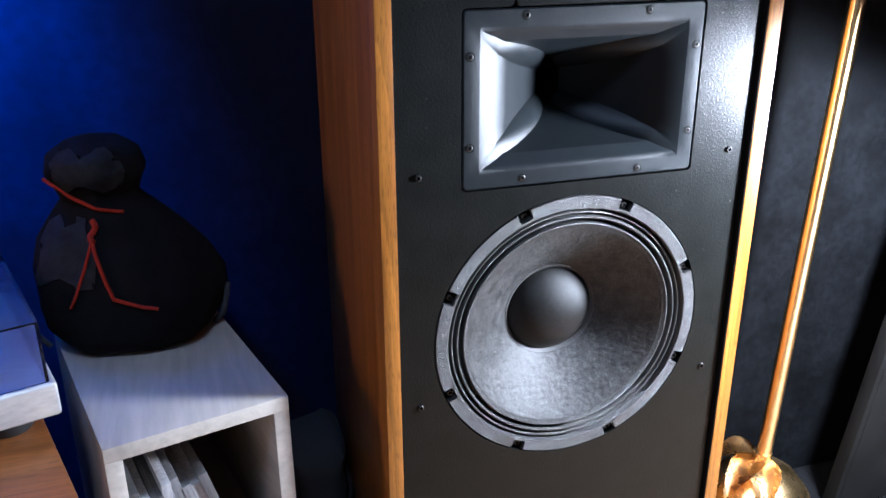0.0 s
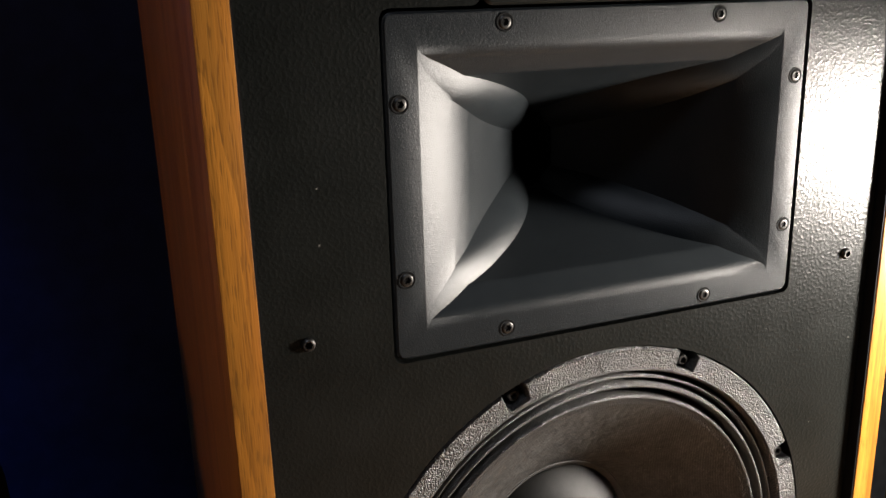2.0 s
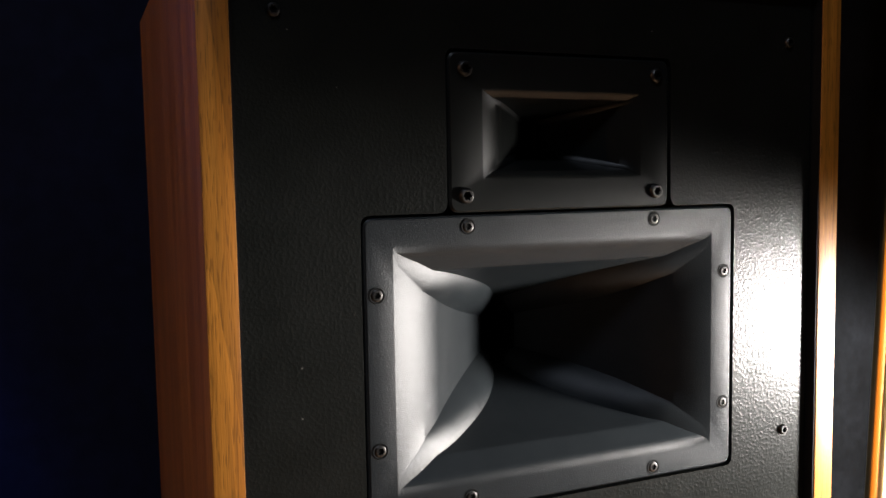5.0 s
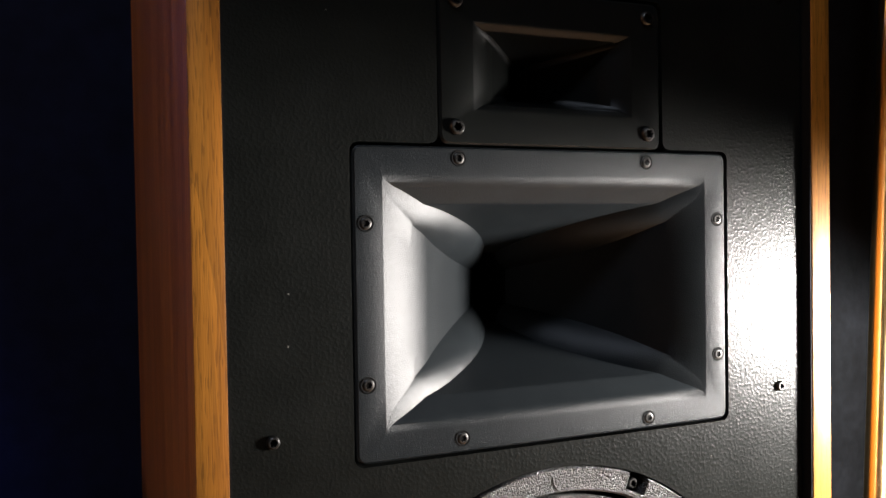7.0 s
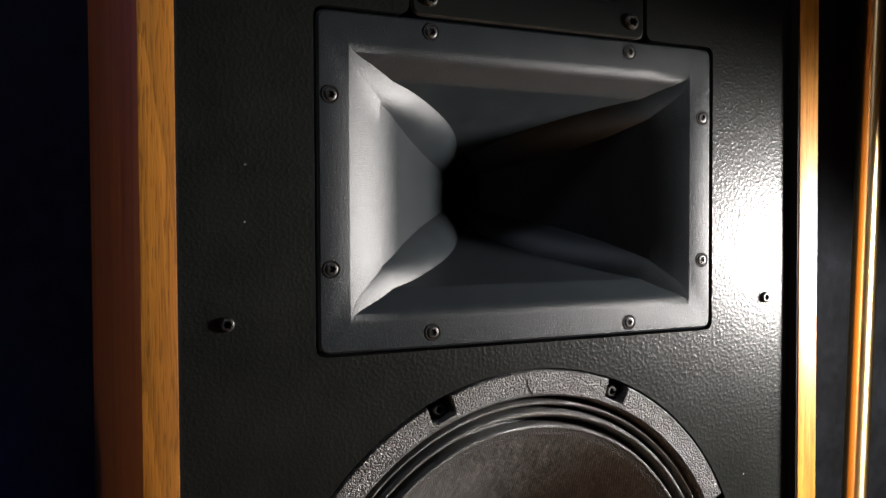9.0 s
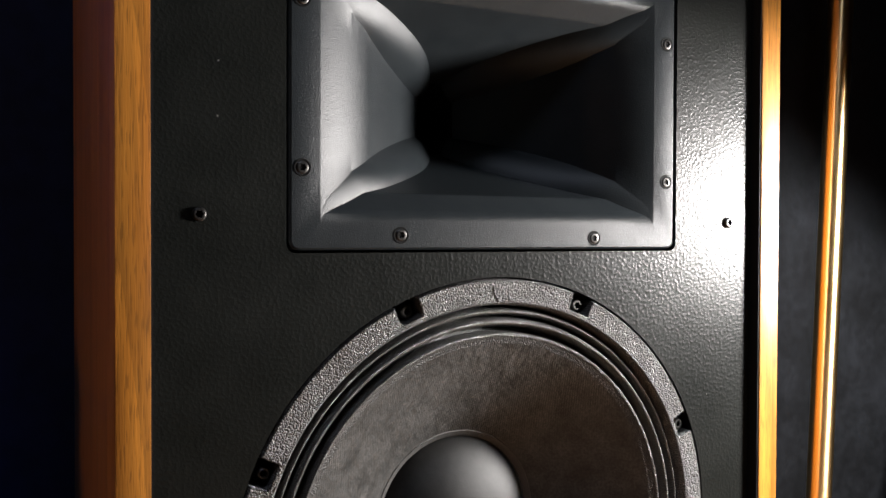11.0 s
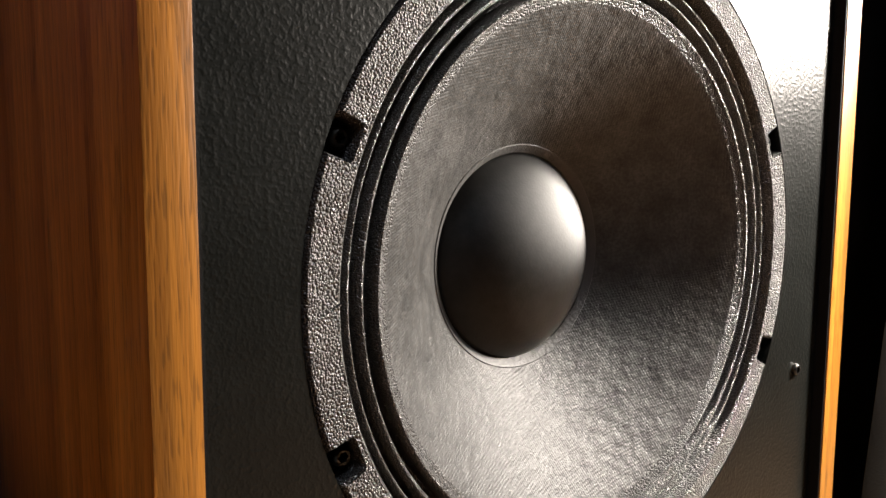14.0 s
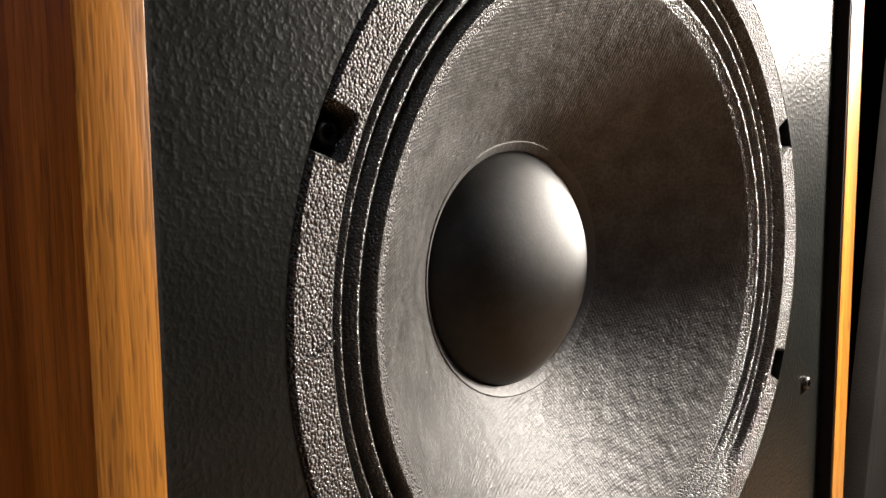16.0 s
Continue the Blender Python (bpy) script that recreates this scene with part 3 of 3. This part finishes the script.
# ---- floor lamp ----
lamp_thing = thing("floor_lamp", "polished brass floor lamp with a leaf-shaped foot", "floor lamp", (0.370, 0.1, 0.006))
part("pole", tube([(0.371, 0.1, 0.10), (0.386, 0.1, 0.42), (0.4015, 0.1, 0.74), (0.426, 0.1, 1.25)], 0.0105, 24), M_POLE, lamp_thing, "slim brass pole")
part("foot", lathe_z([(0.084, 0.006), (0.086, 0.010), (0.084, 0.035), (0.074, 0.070), (0.054, 0.097), (0.028, 0.112), (0.015, 0.119), (0.0135, 0.136), (0.0, 0.137)], 0.370, 0.1), M_BRASS, lamp_thing, "domed brass foot")


def leaf(angle, length, lift):
    bm = bmesh.new()
    rows = []
    for i in range(9):
        t = i / 8
        w = 0.021 * math.sin(math.pi * min(1, t * 0.92 + 0.08)) + 0.001
        row = []
        for j in range(5):
            u = (j - 2) / 2
            x, y, z = t * length, u * w, 0.118 + lift * math.sin(t * 2.2) - 0.05 * t * t + 0.008 * abs(u)
            row.append(bm.verts.new((0.370 + x * math.cos(angle) - y * math.sin(angle), 0.1 + x * math.sin(angle) + y * math.cos(angle), z)))
        rows.append(row)
    for a, b in zip(rows, rows[1:]):
        for j in range(4):
            bm.faces.new((a[j], a[j + 1], b[j + 1], b[j]))
    bmesh.ops.solidify(bm, geom=bm.faces[:], thickness=0.0015)
    return bm


for ang, ln, lf in ((3.5, 0.085, 0.02), (2.7, 0.075, 0.035), (4.2, 0.08, 0.012)):
    part("leaf", leaf(ang, ln, lf), M_BRASS, lamp_thing, "curled brass leaf", angle=60)

# ---- the grey panel beside the lamp ----
structure("wall_panel", box(0.2175, 1.2, 0.195, 0.215, 0.0065, 2.59), M_BOARD, "black painted board behind the lamp", "wall panel")
LEAN = Matrix(((1, 0, 0.16, 0), (0, 1, 0, 0), (0, 0, 1, 0), (0, 0, 0, 1)))   # its edge leans away from the lamp
panel = thing("acoustic_panel", "dark grey fabric panel leaning beside the lamp", "panel", (0.8, 0.14, 0))
part("panel_board", box(0.5155, 1.3, 0.0975, 0.112, 0.006, 1.8, 0.004, LEAN), M_PANEL, panel)
part("panel_edge", box(0.505, 0.515, 0.09, 0.113, 0.006, 1.802, 0.002, LEAN), M_PANEL, panel, "grey edge strip")
part("panel_face", box(0.5155, 1.3, 0.09, 0.097, 0.007, 1.798, 0.003, LEAN), M_PANEL, panel, "grey woven face")

# ---- disc shelf with a cloth sack ----
SH = Matrix.Translation((-0.307, 0.028, 0)) @ Matrix.Rotation(radians(14), 4, "Z")
shelf = thing("disc_shelf", "whitewashed wooden cube shelf holding discs", "shelf", (-0.4, 0.1, 0))
SW, SD, ST = 0.187, 0.290, 0.017
part("top_board", box(-SW, 0, 0, SD, 0.398 - ST, 0.398, 0.0012, SH), M_ASH, shelf, "pale wooden top")
part("side_board", box(-ST, 0, 0.0006, SD, 0.0, 0.398 - ST, 0.001, SH), M_ASH, shelf)
part("side_board", box(-SW, -SW + ST, 0.0006, SD, 0.0, 0.398 - ST, 0.001, SH), M_ASH, shelf)
for z in (0.0, 0.168):
    part("shelf_board", box(-SW + ST, -ST, 0.001, SD, z, z + ST, 0.001, SH), M_ASH, shelf)
part("back_board", box(-SW + ST, -ST, SD - 0.006, SD - 0.001, ST, 0.398 - ST, 0, SH), M_ASH, shelf)
x = -SW + ST + 0.002
rng = random.Random(4)
for k in range(10):
    w = 0.0105
    lean = 0.0 if k < 4 else -9 - 1.2 * (k - 4)
    hgt = 0.125 if k % 3 else 0.138
    bm = box(0, w - 0.0006, 0, 0.13, 0, hgt, 0.0008)
    place = SH @ pose(x, 0.02 + 0.008 * rng.random(), 0.1855, 0, 0, 0) @ pose(0, 0, 0.0 if lean == 0 else 0.001, 0, lean, 0)
    ob = new("disc_case", mesh_of("disc_case", bm, M_CASE))
    ob.matrix_world = place
    tagged(ob, "plastic disc case standing in the shelf", "disc case", "disc cases in the shelf")
    x += w + (0.002 if k > 3 else 0.0003)

SC = Vector((-0.457, 0.253, 0.398))
sack = thing("cloth_sack", "black gourd-shaped cloth sack tied with red cord", "sack", SC)
prof = [(0.0, 0.0015), (0.06, 0.001), (0.092, 0.008), (0.106, 0.03), (0.108, 0.06), (0.099, 0.095), (0.079, 0.13), (0.054, 0.158), (0.042, 0.172), (0.047, 0.186), (0.055, 0.202), (0.05, 0.22), (0.03, 0.234), (0.0, 0.24)]


def slump(z):
    """How far the sack leans over at a height."""
    f = min(1.0, max(0.0, (z - 0.04) / 0.14))
    return -0.022 * f * f * (3 - 2 * f)


def sack_body():
    bm = bmesh.new()
    n, prev = 40, None
    for r, z in prof:
        if r == 0.0:
            tip = bm.verts.new((SC.x + slump(z), SC.y, SC.z + z))
            if prev:
                for i in range(n):
                    bm.faces.new((prev[i - 1], prev[i], tip))
            else:
                first = tip
            continue
        cur = []
        for i in range(n):
            t = 2 * math.pi * i / n
            q = r * (1 + 0.035 * math.sin(5 * t + 20 * z) + 0.02 * math.sin(11 * t - 30 * z))
            cur.append(bm.verts.new((SC.x + slump(z) + q * math.cos(t), SC.y + q * math.sin(t), SC.z + z)))
        if prev:
            bridge(bm, prev, cur)
        else:
            for i in range(n):
                bm.faces.new((cur[i], cur[i - 1], first))
        prev = cur
    return bm


part("sack_body", sack_body(), M_SACK, sack, "black felted cloth", angle=80)


def on_sack(t, z, off=0.002):
    rr = np.interp(z, [p[1] for p in prof[1:]], [p[0] for p in prof[1:]])
    q = rr * (1 + 0.035 * math.sin(5 * t + 20 * z) + 0.02 * math.sin(11 * t - 30 * z)) + off
    return (SC.x + slump(z) + q * math.cos(t), SC.y + q * math.sin(t), SC.z + z)


A0 = radians(-92)
part("cord", tube([on_sack(A0 - 1.2 + 1.7 * i / 12, 0.198 - 0.036 * i / 12 - 0.006 * math.sin(i / 12 * 3), 0.003) for i in range(13)], 0.0022, 8), M_CORD, sack, "red tie cord")
part("cord", tube([on_sack(A0 - 0.15 + 0.10 * i / 10 + 0.35 * max(0, i - 7) / 3, 0.140 - 0.086 * i / 10 + 0.004 * max(0, i - 7), 0.004) for i in range(11)], 0.0021, 8), M_CORD, sack, "red cord end")
part("cord", tube([on_sack(A0 - 0.15 - 0.40 * i / 10, 0.140 - 0.07 * i / 10, 0.004) for i in range(11)], 0.0017, 8), M_CORD, sack, "red cord end")
part("knot", tube([on_sack(A0 - 0.12 + 0.05 * math.sin(i), 0.158 - 0.02 * i / 6, 0.004) for i in range(7)], 0.0034, 8), M_CORD, sack, "red cord knot")


def patch(t0, t1, z0, z1, ragged):
    bm = bmesh.new()
    n, m, g = 8, 8, []
    for i in range(n + 1):
        row = []
        for j in range(m + 1):
            t, z = t0 + (t1 - t0) * i / n, z0 + (z1 - z0) * j / m
            edge = 1 if i in (0, n) or j in (0, m) else 0
            t += edge * ragged * math.sin(7 * j + 3 * i)
            z += edge * 0.006 * math.sin(5 * i + 2 * j)
            row.append(bm.verts.new(on_sack(t, min(z, 0.232), 0.0025)))
        g.append(row)
    for i in range(n):
        for j in range(m):
            bm.faces.new((g[i][j], g[i + 1][j], g[i + 1][j + 1], g[i][j + 1]))
    bmesh.ops.solidify(bm, geom=bm.faces[:], thickness=0.001)
    return bm


part("patch", patch(A0 - 0.95, A0 + 0.6, 0.19, 0.230, 0.06), M_TAG, sack, "grey cloth patch", angle=70)
part("patch", patch(A0 - 1.05, A0 - 0.2, 0.095, 0.155, 0.06), M_TAG, sack, "grey cloth patch", angle=70)

part("loop_tail", tube([(SC.x - 0.096, SC.y - 0.045, SC.z + 0.006), (SC.x - 0.112, SC.y - 0.04, SC.z + 0.022), (SC.x - 0.124, SC.y - 0.02, SC.z + 0.040), (SC.x - 0.150, SC.y, SC.z + 0.046)], 0.0035, 8), M_TAG, sack, "pale cloth tail")
part("loop_tail", tube([(SC.x + 0.088, SC.y - 0.03, SC.z + 0.004), (SC.x + 0.098, SC.y - 0.034, SC.z + 0.016), (SC.x + 0.104, SC.y - 0.03, SC.z + 0.036), (SC.x + 0.107, SC.y - 0.022, SC.z + 0.05)], 0.004, 8), M_TAG, sack, "pale cloth tail")

# ---- turntable on its cabinet ----
TT = Matrix.Translation((-0.524, 0.034, 0)) @ Matrix.Rotation(radians(17), 4, "Z")
cabinet = thing("record_cabinet", "orange wooden cabinet under the turntable", "cabinet", (-0.8, 0.1, 0))
part("cabinet_body", box(-0.62, -0.022, -0.19, 0.24, 0.0, 0.3675, 0.003, TT), M_CAB, cabinet)
part("cabinet_top", box(-0.63, -0.014, -0.20, 0.245, 0.368, 0.392, 0.003, TT), M_CAB, cabinet, "orange wooden top")
deck = thing("turntable", "silver turntable under a clear dust cover", "turntable", (-0.7, 0.1, 0.392))
part("plinth", box(-0.43, 0, 0, 0.24, 0.414, 0.450, 0.005, TT, 3), M_SILVER, deck, "silver plinth")
for fx in (-0.39, -0.045):
    for fy in (0.045, 0.20):
        part("foot", lathe_z([(0.022, 0.392), (0.024, 0.395), (0.024, 0.409), (0.020, 0.4145), (0.0, 0.4146)], fx, fy, 24, TT), M_RUBBER, deck, "black rubber foot")


def dust_cover():
    bm = bmesh.new()
    def rect(i, z):
        return [bm.verts.new(TT @ Vector(p)) for p in ((-0.425 + i, 0.004 + i, z), (-0.006 - i, 0.004 + i, z), (-0.006 - i, 0.236 - i, z), (-0.425 + i, 0.236 - i, z))]
    a, b, c, d = rect(0, 0.4505), rect(0, 0.515), rect(0.003, 0.512), rect(0.003, 0.4505)
    bridge(bm, a, b)
    bm.faces.new(b)
    bridge(bm, d, c)
    bm.faces.new(c)
    bridge(bm, a, d)
    return bm


cover = part("dust_cover", dust_cover(), M_COVER, deck, "clear acrylic dust cover", angle=20)
part("platter", lathe_z([(0.108, 0.4515), (0.11, 0.454), (0.11, 0.464), (0.106, 0.467), (0.0, 0.467)], -0.20, 0.12, 64, TT), M_RUBBER, deck, "black platter")
part("tonearm", tube([TT @ Vector(p) for p in ((-0.05, 0.19, 0.478), (-0.052, 0.12, 0.478), (-0.07, 0.06, 0.476), (-0.10, 0.045, 0.470))], 0.0035, 10), M_SILVER, deck, "bent silver tonearm")

# ---- dark bag on the floor ----
bag = thing("fabric_bag", "dark fabric bag slumped on the floor by the shelf", "bag", (-0.262, 0.26, 0))


def bag_body():
    bm = bmesh.new()
    n, prev = 36, None
    for k in range(13):
        z = 0.20 * k / 12
        w = 1 - 0.12 * (k / 12) ** 2 + 0.03 * math.sin(k * 1.9)
        if k == 12:
            w *= 0.7
        cur = []
        for i in range(n):
            t = 2 * math.pi * i / n
            c, s = math.cos(t), math.sin(t)
            q = w * (1 + 0.05 * math.sin(3 * t + k * 0.8))
            cur.append(bm.verts.new((-0.258 + 0.043 * q * math.copysign(abs(c) ** 0.6, c), 0.262 + 0.075 * q * math.copysign(abs(s) ** 0.6, s), z + 0.012 * math.sin(2 * t + 1) * (k > 0))))
        if prev:
            bridge(bm, prev, cur)
        else:
            bm.faces.new(cur)
        prev = cur
    bm.faces.new(prev)
    return bm


part("bag_body", bag_body(), M_BAG, bag, angle=70)
for z in (0.07, 0.12):
    part("bag_strap", tube([(-0.258 + 0.0475 * math.copysign(abs(math.cos(t)) ** 0.6, math.cos(t)), 0.262 + 0.081 * math.copysign(abs(math.sin(t)) ** 0.6, math.sin(t)), z) for t in [2 * math.pi * i / 40 for i in range(41)]], 0.004, 8), M_RUBBER, bag, "black webbing strap")
